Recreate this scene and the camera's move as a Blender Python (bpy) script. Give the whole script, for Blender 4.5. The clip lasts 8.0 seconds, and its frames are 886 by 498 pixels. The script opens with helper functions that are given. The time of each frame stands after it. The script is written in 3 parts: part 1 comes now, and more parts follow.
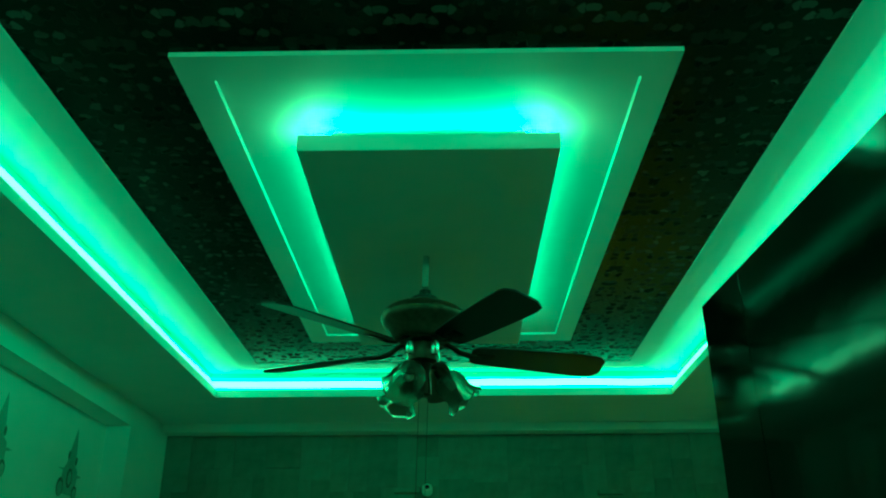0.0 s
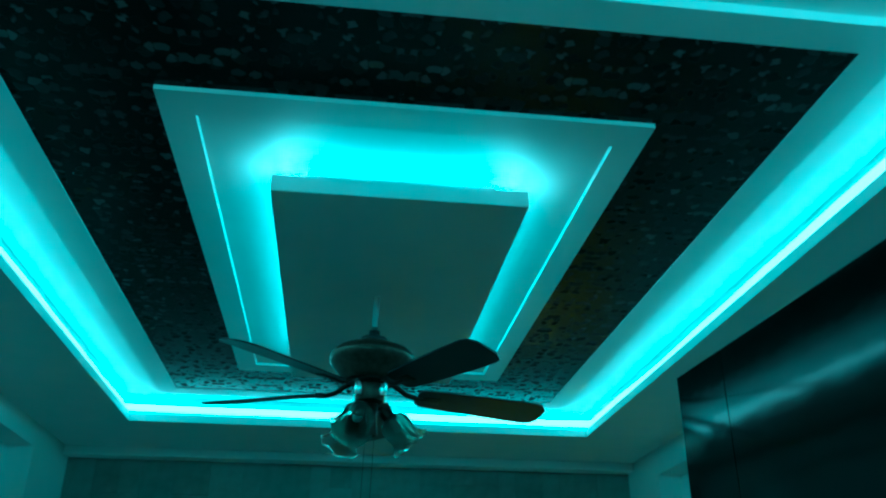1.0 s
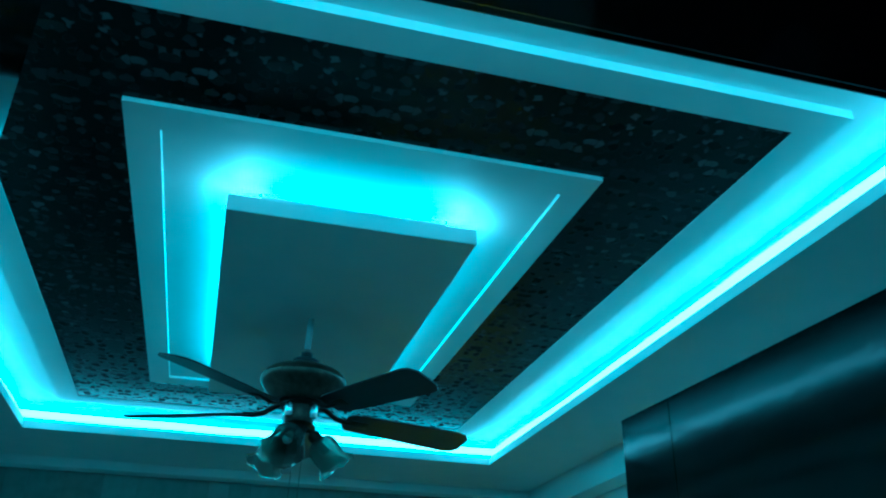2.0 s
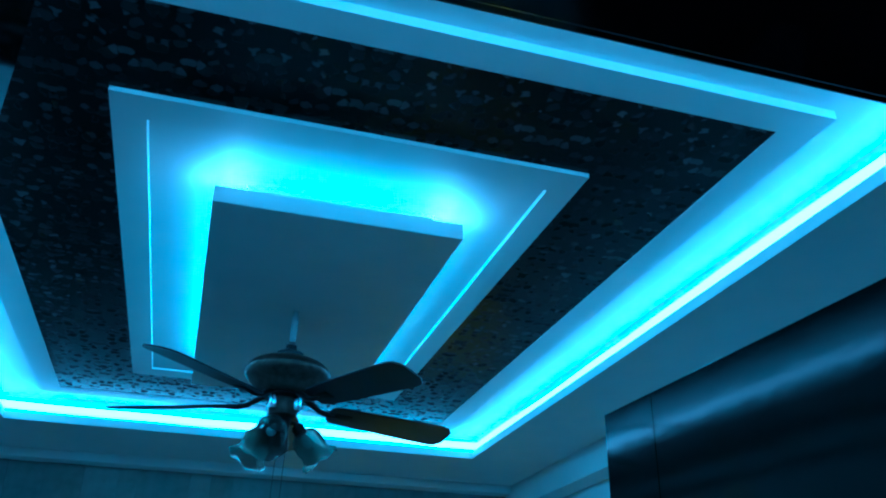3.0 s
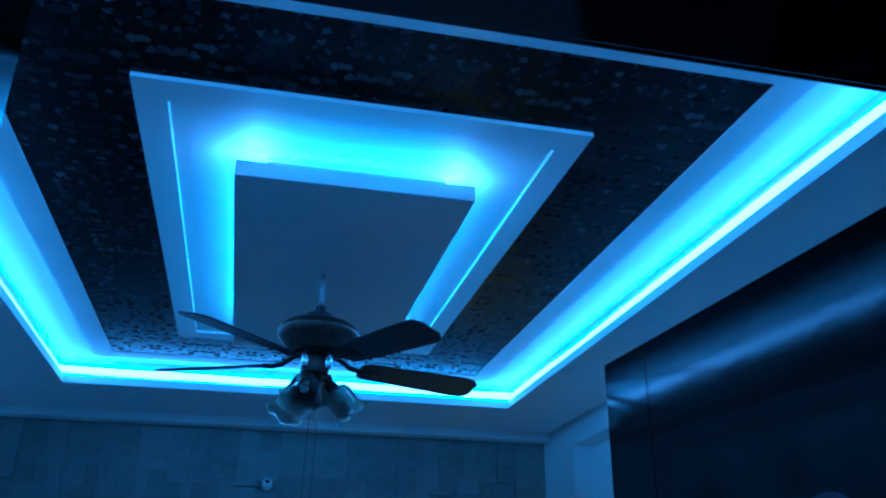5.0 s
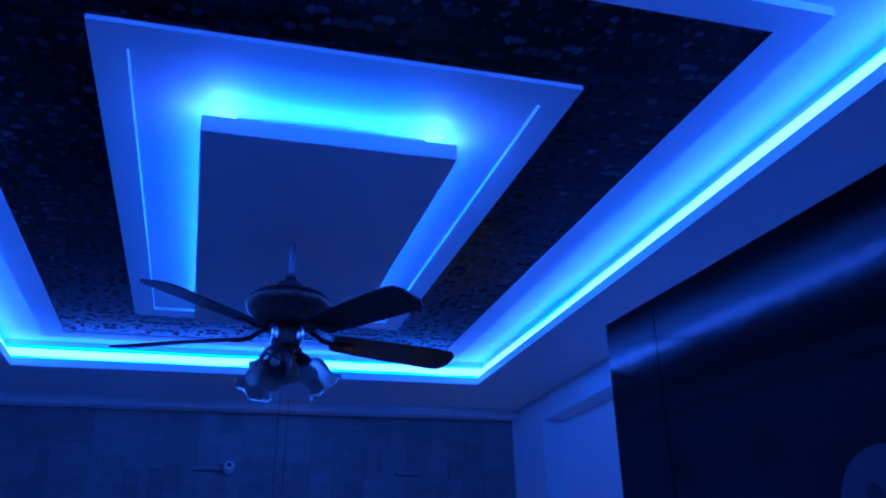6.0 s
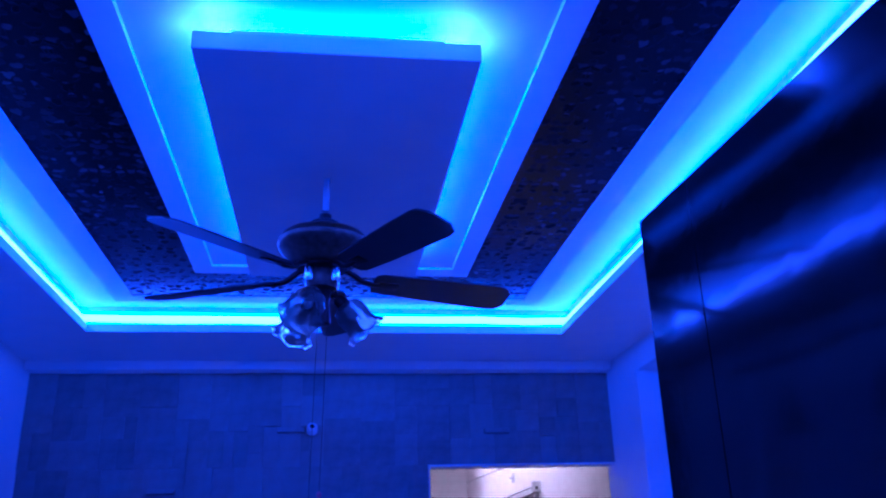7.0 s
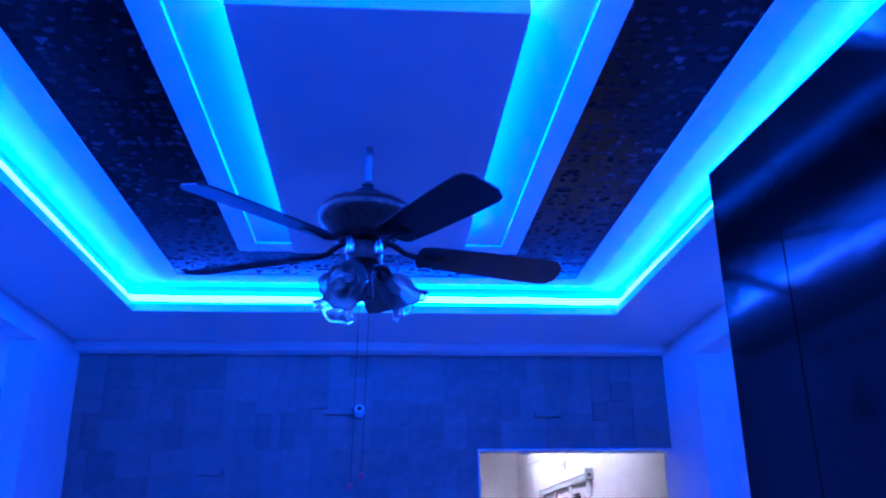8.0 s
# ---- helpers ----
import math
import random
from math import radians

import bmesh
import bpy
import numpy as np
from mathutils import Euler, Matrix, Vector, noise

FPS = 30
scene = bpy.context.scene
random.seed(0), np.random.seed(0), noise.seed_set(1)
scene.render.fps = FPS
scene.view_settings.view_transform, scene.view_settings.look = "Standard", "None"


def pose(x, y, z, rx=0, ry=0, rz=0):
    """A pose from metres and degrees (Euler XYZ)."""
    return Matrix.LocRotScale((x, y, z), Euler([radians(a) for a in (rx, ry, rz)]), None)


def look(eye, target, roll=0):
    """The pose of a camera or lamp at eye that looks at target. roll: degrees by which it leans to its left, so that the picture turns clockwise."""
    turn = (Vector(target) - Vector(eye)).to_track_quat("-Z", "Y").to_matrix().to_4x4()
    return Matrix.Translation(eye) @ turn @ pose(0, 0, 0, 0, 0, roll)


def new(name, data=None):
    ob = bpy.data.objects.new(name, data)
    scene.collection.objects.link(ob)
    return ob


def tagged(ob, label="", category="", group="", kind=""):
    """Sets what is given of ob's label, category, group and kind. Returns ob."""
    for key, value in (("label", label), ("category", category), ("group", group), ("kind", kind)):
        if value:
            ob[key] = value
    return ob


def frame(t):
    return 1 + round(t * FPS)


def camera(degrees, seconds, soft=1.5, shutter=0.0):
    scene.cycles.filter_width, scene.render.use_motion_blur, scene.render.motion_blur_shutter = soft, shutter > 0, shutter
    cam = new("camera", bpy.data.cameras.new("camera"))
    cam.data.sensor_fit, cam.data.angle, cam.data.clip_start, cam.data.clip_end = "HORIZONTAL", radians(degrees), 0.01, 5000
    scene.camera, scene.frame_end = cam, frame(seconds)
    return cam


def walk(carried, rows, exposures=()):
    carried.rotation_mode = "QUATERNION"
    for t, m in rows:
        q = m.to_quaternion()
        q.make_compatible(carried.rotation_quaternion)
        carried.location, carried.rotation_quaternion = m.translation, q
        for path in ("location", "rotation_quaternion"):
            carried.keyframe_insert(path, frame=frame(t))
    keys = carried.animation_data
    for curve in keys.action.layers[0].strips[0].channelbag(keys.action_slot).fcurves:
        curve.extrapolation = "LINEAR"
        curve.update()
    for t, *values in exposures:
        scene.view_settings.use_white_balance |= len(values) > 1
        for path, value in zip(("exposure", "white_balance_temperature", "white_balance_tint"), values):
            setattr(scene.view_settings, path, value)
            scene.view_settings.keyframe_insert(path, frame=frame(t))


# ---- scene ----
cam = camera(55.7, 8.0, soft=2.1, shutter=0.3)
PATH = [
    (0, (0.105, 0.052, 1.485), (0.08, 1.874, 2.31), -0.2),
    (0.5, (0.095, 0.041, 1.487), (0.115, 1.86, 2.318), 0.1),
    (1, (-0.112, -0.021, 1.537), (0.106, 1.766, 2.41), 0.4),
    (1.5, (-0.285, -0.063, 1.537), (0.098, 1.673, 2.452), 0.8),
    (3, (-0.312, -0.081, 1.532), (0.191, 1.63, 2.437), 1.1),
    (3.5, (-0.305, -0.098, 1.513), (0.186, 1.644, 2.364), 1.2),
    (4, (-0.228, -0.25, 1.518), (0.169, 1.523, 2.354), 0.9),
    (5.5, (-0.263, -0.157, 1.506), (0.183, 1.629, 2.287), -0.7),
    (6, (-0.289, -0.041, 1.502), (0.232, 1.731, 2.269), -1.5),
    (6.5, (-0.186, 0.093, 1.474), (0.243, 1.903, 2.208), -1.4),
    (7, (0.022, 0.236, 1.471), (0.284, 2.088, 2.178), -1.8),
    (7.5, (0.057, 0.328, 1.46), (0.224, 2.197, 2.152), -1.6),
    (8, (0.05, 0.388, 1.472), (0.193, 2.263, 2.153), -0.7),
]
# exposure, and white balance standing in for the strips' cycling hue: seconds, stops, kelvin, tint
EXPOSURES = [
    (0.0, -0.86, 7503, -86),
    (0.5, -0.79, 5350, -66),
    (0.7, -0.80, 4700, -42),
    (1.0, -0.94, 3841, -4),
    (1.5, -0.84, 3760, 7),
    (3.0, -0.82, 3625, 42),
    (3.5, -0.86, 3625, 49),
    (4.0, -0.86, 3625, 54),
    (5.5, -1.36, 3690, 90),
    (6.0, -1.90, 3950, 124),
    (6.2, -1.60, 3960, 118),
    (6.5, -1.62, 4120, 145),
    (6.8, -1.38, 4210, 157),
    (7.0, -1.20, 4230, 157),
    (7.5, -0.72, 4085, 145),
    (8.0, -0.70, 4015, 137),
]
walk(cam, [(t, look(eye, target, roll)) for t, eye, target, roll in PATH], EXPOSURES)

# ---- light ----
# paler core and end hues put the clipped white of bright light into colour
LED_HUE_OUTER, LED_HUE_CORE = (0.055, 0.30, 0.20), (0.130, 0.30, 0.20)
LED_HUE_INNER, LED_HUE_END = (0.088, 0.30, 0.20), (0.140, 0.30, 0.20)
LED_OUTER, LED_CORE, LED_INNER = 32.0, 34.0, 390.0
WARM = (0.87, 1.0, 0.0)
world = bpy.data.worlds.new("night")
world.use_nodes = True
world.node_tree.nodes["Background"].inputs["Color"].default_value = (0.002, 0.003, 0.004, 1)
scene.world = world


# ---- materials ----
def material(name, color, rough=0.6, metal=0.0, grain=40.0, vary=0.12, bump=0.15, bump_scale=300.0, coat=0.0, per_object=0.0, spec=0.5):
    """A surface with colour variation at two scales and fine relief, sized in metres."""
    m = bpy.data.materials.new(name)
    m.use_nodes = True
    nt = m.node_tree
    b = nt.nodes["Principled BSDF"]
    co = nt.nodes.new("ShaderNodeTexCoord")
    n1 = nt.nodes.new("ShaderNodeTexNoise")
    n1.inputs["Scale"].default_value, n1.inputs["Detail"].default_value = grain, 4
    n2 = nt.nodes.new("ShaderNodeTexNoise")
    n2.inputs["Scale"].default_value, n2.inputs["Detail"].default_value = grain / 14, 3
    for n in (n1, n2):
        nt.links.new(co.outputs["Object"], n.inputs["Vector"])
    add = nt.nodes.new("ShaderNodeMath")
    add.operation = "ADD"
    nt.links.new(n1.outputs["Fac"], add.inputs[0])
    nt.links.new(n2.outputs["Fac"], add.inputs[1])
    last = add
    if per_object:
        info = nt.nodes.new("ShaderNodeObjectInfo")
        mul = nt.nodes.new("ShaderNodeMath")
        mul.operation = "MULTIPLY_ADD"
        mul.inputs[1].default_value = per_object
        nt.links.new(info.outputs["Random"], mul.inputs[0])
        nt.links.new(add.outputs[0], mul.inputs[2])
        last = mul
    ramp = nt.nodes.new("ShaderNodeMapRange")
    ramp.inputs["From Min"].default_value, ramp.inputs["From Max"].default_value = 0.6, 1.4 + per_object
    ramp.inputs["To Min"].default_value, ramp.inputs["To Max"].default_value = 1 - vary, 1 + vary
    nt.links.new(last.outputs[0], ramp.inputs["Value"])
    mix = nt.nodes.new("ShaderNodeVectorMath")
    mix.operation = "SCALE"
    mix.inputs[0].default_value = color
    nt.links.new(ramp.outputs[0], mix.inputs["Scale"])
    nt.links.new(mix.outputs[0], b.inputs["Base Color"])
    b.inputs["Roughness"].default_value, b.inputs["Metallic"].default_value = rough, metal
    b.inputs["Specular IOR Level"].default_value = spec
    b.inputs["Coat Weight"].default_value, b.inputs["Coat Roughness"].default_value = coat, 0.12
    if bump:
        n3 = nt.nodes.new("ShaderNodeTexNoise")
        n3.inputs["Scale"].default_value, n3.inputs["Detail"].default_value = bump_scale, 3
        nt.links.new(co.outputs["Object"], n3.inputs["Vector"])
        bp = nt.nodes.new("ShaderNodeBump")
        bp.inputs["Strength"].default_value, bp.inputs["Distance"].default_value = bump, 0.002
        nt.links.new(n3.outputs["Fac"], bp.inputs["Height"])
        nt.links.new(bp.outputs[0], b.inputs["Normal"])
    return m


def glow(name, color, strength):
    m = bpy.data.materials.new(name)
    m.use_nodes = True
    nt = m.node_tree
    nt.nodes.clear()
    e = nt.nodes.new("ShaderNodeEmission")
    e.inputs["Color"].default_value, e.inputs["Strength"].default_value = (*color, 1), strength
    out = nt.nodes.new("ShaderNodeOutputMaterial")
    nt.links.new(e.outputs[0], out.inputs["Surface"])
    return m


def wallpaper():
    """Dark glossy paper with raised matt spots of uneven shape, like an animal print."""
    m = bpy.data.materials.new("spotted_paper")
    m.use_nodes = True
    nt = m.node_tree
    N, K = nt.nodes.new, nt.links.new
    b = nt.nodes["Principled BSDF"]
    co = N("ShaderNodeTexCoord")
    # the print repeats mirrored across the paper's width
    sxyz, cxyz, pp = N("ShaderNodeSeparateXYZ"), N("ShaderNodeCombineXYZ"), N("ShaderNodeMath")
    pp.operation = "PINGPONG"
    pp.inputs[1].default_value = 0.27
    K(co.outputs["Object"], sxyz.inputs[0])
    K(sxyz.outputs[0], pp.inputs[0])
    K(pp.outputs[0], cxyz.inputs[0])
    K(sxyz.outputs[1], cxyz.inputs[1])
    warp = N("ShaderNodeTexNoise")
    warp.inputs["Scale"].default_value, warp.inputs["Detail"].default_value = 26, 2
    K(cxyz.outputs[0], warp.inputs["Vector"])
    off = N("ShaderNodeVectorMath")
    off.operation = "MULTIPLY_ADD"
    off.inputs[1].default_value = (0.045, 0.06, 0)
    K(warp.outputs["Color"], off.inputs[0])
    K(cxyz.outputs[0], off.inputs[2])
    vo = N("ShaderNodeTexVoronoi")
    vo.voronoi_dimensions = "2D"
    vo.inputs["Scale"].default_value = 21
    K(off.outputs[0], vo.inputs["Vector"])
    # the size of each spot differs
    sep = N("ShaderNodeSeparateColor")
    K(vo.outputs["Color"], sep.inputs[0])
    size = N("ShaderNodeMapRange")
    size.inputs["To Min"].default_value, size.inputs["To Max"].default_value = 0.16, 0.44
    K(sep.outputs[0], size.inputs["Value"])
    sub = N("ShaderNodeMath")
    sub.operation = "SUBTRACT"
    K(size.outputs[0], sub.inputs[0])
    K(vo.outputs["Distance"], sub.inputs[1])
    mask = N("ShaderNodeMapRange")
    mask.interpolation_type = "SMOOTHSTEP"
    mask.inputs["From Min"].default_value, mask.inputs["From Max"].default_value = -0.03, 0.08
    K(sub.outputs[0], mask.inputs["Value"])
    fine = N("ShaderNodeTexNoise")
    fine.inputs["Scale"].default_value, fine.inputs["Detail"].default_value = 120, 4
    K(co.outputs["Object"], fine.inputs["Vector"])
    col = N("ShaderNodeMix")
    col.data_type = "RGBA"
    col.inputs["A"].default_value, col.inputs["B"].default_value = PAPER_BASE, PAPER_SPOT
    # some spots are printed paler than others
    pale, tone = N("ShaderNodeMath"), N("ShaderNodeMath")
    pale.operation, tone.operation = "POWER", "MULTIPLY"
    pale.inputs[1].default_value = 2.2
    K(sep.outputs[1], pale.inputs[0])
    K(pale.outputs[0], tone.inputs[0])
    K(mask.outputs[0], tone.inputs[1])
    K(tone.outputs[0], col.inputs["Factor"])
    K(col.outputs["Result"], b.inputs["Base Color"])
    ro = N("ShaderNodeMapRange")
    ro.inputs["To Min"].default_value, ro.inputs["To Max"].default_value = 0.25, 0.85
    gloss = N("ShaderNodeMapRange")
    gloss.inputs["To Min"].default_value, gloss.inputs["To Max"].default_value = 0.13, 0.06
    K(mask.outputs[0], gloss.inputs["Value"])
    K(gloss.outputs[0], b.inputs["Specular IOR Level"])
    K(mask.outputs[0], ro.inputs["Value"])
    K(ro.outputs[0], b.inputs["Roughness"])
    hsum = N("ShaderNodeMath")
    hsum.operation = "MULTIPLY_ADD"
    hsum.inputs[1].default_value = 0.15
    K(fine.outputs["Fac"], hsum.inputs[0])
    K(mask.outputs[0], hsum.inputs[2])
    bp = N("ShaderNodeBump")
    bp.inputs["Strength"].default_value, bp.inputs["Distance"].default_value = 0.22, 0.002
    K(hsum.outputs[0], bp.inputs["Height"])
    K(bp.outputs[0], b.inputs["Normal"])
    return m


def glass_material(name, tint, rough):
    m = bpy.data.materials.new(name)
    m.use_nodes = True
    b = m.node_tree.nodes["Principled BSDF"]
    b.inputs["Base Color"].default_value = (*tint, 1)
    b.inputs["Transmission Weight"].default_value, b.inputs["Roughness"].default_value, b.inputs["IOR"].default_value = 0.85, rough, 1.3
    return m


PAPER_BASE, PAPER_SPOT = (0.006, 0.0045, 0.004, 1), (0.12, 0.113, 0.11, 1)
plaster = material("white_ceiling_paint", (0.84, 0.84, 0.83), 0.55, grain=6, vary=0.04, bump=0.08)
cream = material("cream_paint", (0.8, 0.76, 0.15), 0.6, grain=5, vary=0.05, bump=0.1)
wallpaint = material("wall_paint", (0.86, 0.86, 0.85), 0.6, grain=5, vary=0.05, bump=0.1)
board = material("gypsum_board_paint", (0.83, 0.83, 0.83), 0.5, grain=5, vary=0.05, bump=0.06)
paper = wallpaper()
clad = material("stone_cladding", (0.24, 0.236, 0.22), 0.75, grain=14, vary=0.4, bump=0.7, bump_scale=45, per_object=0.5)
mortar = material("cladding_joint", (0.2, 0.2, 0.2), 0.9, vary=0.2)
lacquer = material("dark_lacquered_wood", (0.004, 0.003, 0.003), 0.085, grain=30, vary=0.3, bump=0.13, bump_scale=14, spec=0.26)
walnut = material("walnut_blade", (0.013, 0.012, 0.013), 0.34, grain=50, vary=0.35, bump=0.1, bump_scale=120)
maple = material("pale_blade_edge", (0.25, 0.2, 0.16), 0.4, grain=50, vary=0.2)
bronze = material("antique_brass_housing", (0.085, 0.07, 0.052), 0.36, metal=0.6, grain=34, vary=0.75, bump=0.1, bump_scale=60)
iron = material("dark_bronze", (0.03, 0.022, 0.018), 0.35, metal=0.8, vary=0.2)
chrome = material("polished_metal", (0.7, 0.7, 0.7), 0.2, metal=1.0, vary=0.05, bump=0.0)
white_enamel = material("white_enamel", (0.8, 0.8, 0.8), 0.3, vary=0.03, bump=0.0)
rod_paint = material("grey_enamel", (0.5, 0.5, 0.5), 0.35, vary=0.05, bump=0.0)
black_plastic = material("black_plastic", (0.02, 0.02, 0.02), 0.4, vary=0.1)
shade_glass = glass_material("ruffled_glass", (0.44, 0.45, 0.40), 0.10)
lens_glass = material("camera_lens", (0.02, 0.02, 0.03), 0.08, vary=0.05, bump=0.0)
decal_a = material("grey_decal", (0.46, 0.47, 0.46), 0.5, vary=0.25)
decal_b = material("dark_decal", (0.17, 0.17, 0.16), 0.5, vary=0.25)
sticker = material("pale_sticker", (0.09, 0.09, 0.11), 0.45, vary=0.1)
sticker_dark = material("dark_sticker_ink", (0.02, 0.024, 0.03), 0.45, vary=0.1)
gold = material("gold_tinsel", (0.75, 0.6, 0.28), 0.25, metal=1.0, vary=0.2)
bead_red = material("rose_bead", (0.45, 0.12, 0.14), 0.3, vary=0.1)
floor_tile = material("pale_floor_tile", (0.82, 0.81, 0.80), 0.3, grain=4, vary=0.15)
room_tile = material("beige_floor_tile", (0.42, 0.38, 0.32), 0.5, grain=4, vary=0.15)
core_led = glow("led_clipped_core", LED_HUE_CORE, LED_CORE)
outer_led = glow("led_tape_outer", LED_HUE_OUTER, LED_OUTER)
inner_led = glow("led_tape_inner", LED_HUE_INNER, LED_INNER)
end_led = glow("led_tape_end", LED_HUE_END, LED_INNER)
warm_glow = glow("warm_tube", WARM, 165.0)


# ---- building helpers ----
def box(bm, x0, y0, z0, x1, y1, z1, bevel=0.0, m=None):
    """Adds a box between two corners to bm."""
    made = bmesh.ops.create_cube(bm, size=1)["verts"]
    t = Matrix.LocRotScale(((x0 + x1) / 2, (y0 + y1) / 2, (z0 + z1) / 2), None, (x1 - x0, y1 - y0, z1 - z0))
    bmesh.ops.transform(bm, matrix=(m @ t) if m else t, verts=made)
    if bevel:
        edges = {e for v in made for e in v.link_edges}
        bmesh.ops.bevel(bm, geom=list(edges), offset=bevel, segments=2, affect="EDGES", profile=0.5)
    return bm


def a_box(*args, **kw):
    return box(bmesh.new(), *args, **kw)


def lathe(profile, n=32, m=None, bm=None, wave=None):
    """A turned body from (radius, height) pairs; wave(angle, k) scales the radius of ring k."""
    bm = bm or bmesh.new()
    rings, made = [], []
    for k, (r, z) in enumerate(profile):
        ring = []
        for i in range(n):
            a = 2 * math.pi * i / n
            rr, zz = (r, z) if wave is None else wave(a, k, r, z)
            ring.append(bm.verts.new((rr * math.cos(a), rr * math.sin(a), zz)))
        rings.append(ring)
        made += ring
    for p, q in zip(rings, rings[1:]):
        for i in range(n):
            bm.faces.new((p[i], p[(i + 1) % n], q[(i + 1) % n], q[i]))
    if profile[0][0] > 0.0005 and wave is None:
        bm.faces.new(rings[0][::-1])
    if profile[-1][0] > 0.0005 and wave is None:
        bm.faces.new(rings[-1])
    if m:
        bmesh.ops.transform(bm, matrix=m, verts=made)
    return bm


def tube(points, radius, n=8, bm=None):
    """A round bar along points."""
    bm = bm or bmesh.new()
    pts = [Vector(p) for p in points]
    rings = []
    for i, p in enumerate(pts):
        d = (pts[min(i + 1, len(pts) - 1)] - pts[max(i - 1, 0)]).normalized()
        q = d.to_track_quat("Z", "Y")
        rings.append([bm.verts.new(p + q @ Vector((radius * math.cos(2 * math.pi * k / n), radius * math.sin(2 * math.pi * k / n), 0))) for k in range(n)])
    for p, q in zip(rings, rings[1:]):
        for k in range(n):
            bm.faces.new((p[k], p[(k + 1) % n], q[(k + 1) % n], q[k]))
    bm.faces.new(rings[0][::-1])
    bm.faces.new(rings[-1])
    return bm


def ring_plate(x0, y0, x1, y1, hx0, hy0, hx1, hy1, z0, z1, flare=0.0):
    """A flat plate with a rectangular hole, whose edge may lean so that the hole is wider below."""
    bm = bmesh.new()
    o, h = [(x0, y0), (x1, y0), (x1, y1), (x0, y1)], [(hx0, hy0), (hx1, hy0), (hx1, hy1), (hx0, hy1)]
    wide = [(hx0 - flare, hy0 - flare), (hx1 + flare, hy0 - flare), (hx1 + flare, hy1 + flare), (hx0 - flare, hy1 + flare)]
    V = {(w, l, i): bm.verts.new((*p, z)) for w, l, z, pts in (("o", "b", z0, o), ("o", "t", z1, o), ("h", "b", z0, wide), ("h", "t", z1, h)) for i, p in enumerate(pts)}
    for i in range(4):
        j = (i + 1) % 4
        bm.faces.new((V["o", "b", i], V["h", "b", i], V["h", "b", j], V["o", "b", j]))
        bm.faces.new((V["o", "t", i], V["o", "t", j], V["h", "t", j], V["h", "t", i]))
        bm.faces.new((V["o", "b", i], V["o", "b", j], V["o", "t", j], V["o", "t", i]))
        bm.faces.new((V["h", "b", j], V["h", "b", i], V["h", "t", i], V["h", "t", j]))
    return bm


def mesh_of(name, bm, mat, smooth=False):
    bmesh.ops.recalc_face_normals(bm, faces=bm.faces)
    me = bpy.data.meshes.new(name)
    bm.to_mesh(me)
    bm.free()
    me.materials.append(mat)
    if smooth:
        me.polygons.foreach_set("use_smooth", [True] * len(me.polygons))
        me.set_sharp_from_angle(angle=radians(40))
    return me


def part(name, bm, mat, parent=None, label="", smooth=False):
    ob = new(name, mesh_of(name, bm, mat, smooth))
    ob.parent = parent
    if label:
        tagged(ob, label)
    return ob


def empty(name, m, label, category, group="", kind=""):
    ob = new(name)
    ob.empty_display_size = 0.05
    ob.matrix_world = m
    return tagged(ob, label, category, group, kind)


def struct(name, bm, mat, label, category):
    return tagged(part(name, bm, mat), label, category, kind="structure")


# ---- plan, in metres ----
XL, XR = -1.90, 1.957            # side walls
Y0, Y1 = 0.485, 5.896            # entrance wall and clad wall, inner faces
ZC = 2.77                        # underside of the outer ceiling
ZT = 2.935                       # recess ceiling
CX0, CX1, CY0, CY1 = -1.348, 1.416, 1.10, 5.048   # cove opening
OX0, OX1 = -0.48, 0.69           # entrance opening
DX0, DX1, DZ = 0.677, 1.955, 2.10   # doorway in the clad wall
NICHE = 0.15
NLY, NRY, NZL, NZR = 5.20, 5.30, 2.635, 2.60

# ---- the structure ----
struct("floor_room", a_box(-1.5, Y1 + 0.15, -0.1, 2.4, 14.5, 0.0), room_tile, "beige tiled floor of the lit room", "floor")
struct("floor", a_box(-3.2, -2.6, -0.1, 3.4, Y1 + 0.15, 0.0), floor_tile, "pale tiled floor of the room and the passage", "floor")
# entrance wall with the opening the camera stands in
for n, b in (("wall_south_west", (XL - 0.4, 0.30, 0, OX0 - 0.03, Y0, 3.1)), ("wall_south_east", (OX1 + 0.03, 0.30, 0, XR + 0.4, Y0, 3.1)), ("wall_south_head", (OX0 - 0.03, 0.30, 2.135, OX1 + 0.03, Y0, 3.1))):
    struct(n, a_box(*b), wallpaint, "white painted plaster wall beside the entrance", "wall")
# side walls: beam above, pillars, and a wall set back between them
for side, x, ny, nz, s in (("west", XL, NLY, NZL, -1), ("east", XR, NRY, NZR, 1)):
    a, b = sorted((x, x + s * 0.30))
    struct(f"wall_{side}_beam", a_box(a, 1.4, nz, b, ny, 3.1), wallpaint, "white painted beam along the side wall", "beam")
    struct(f"wall_{side}_pillar_1", a_box(a, ny, 0, b, Y1 + 0.15, 3.1), wallpaint, "white painted corner pillar", "pillar")
    struct(f"wall_{side}_pillar_2", a_box(a, Y0, 0, b, 1.4, 3.1), wallpaint, "white painted corner pillar", "pillar")
    a, b = sorted((x + s * NICHE, x + s * (NICHE + 0.15)))
    struct(f"wall_{side}", a_box(a, 1.4, 0, b, ny, nz), wallpaint, "white painted side wall set back under a beam", "wall")
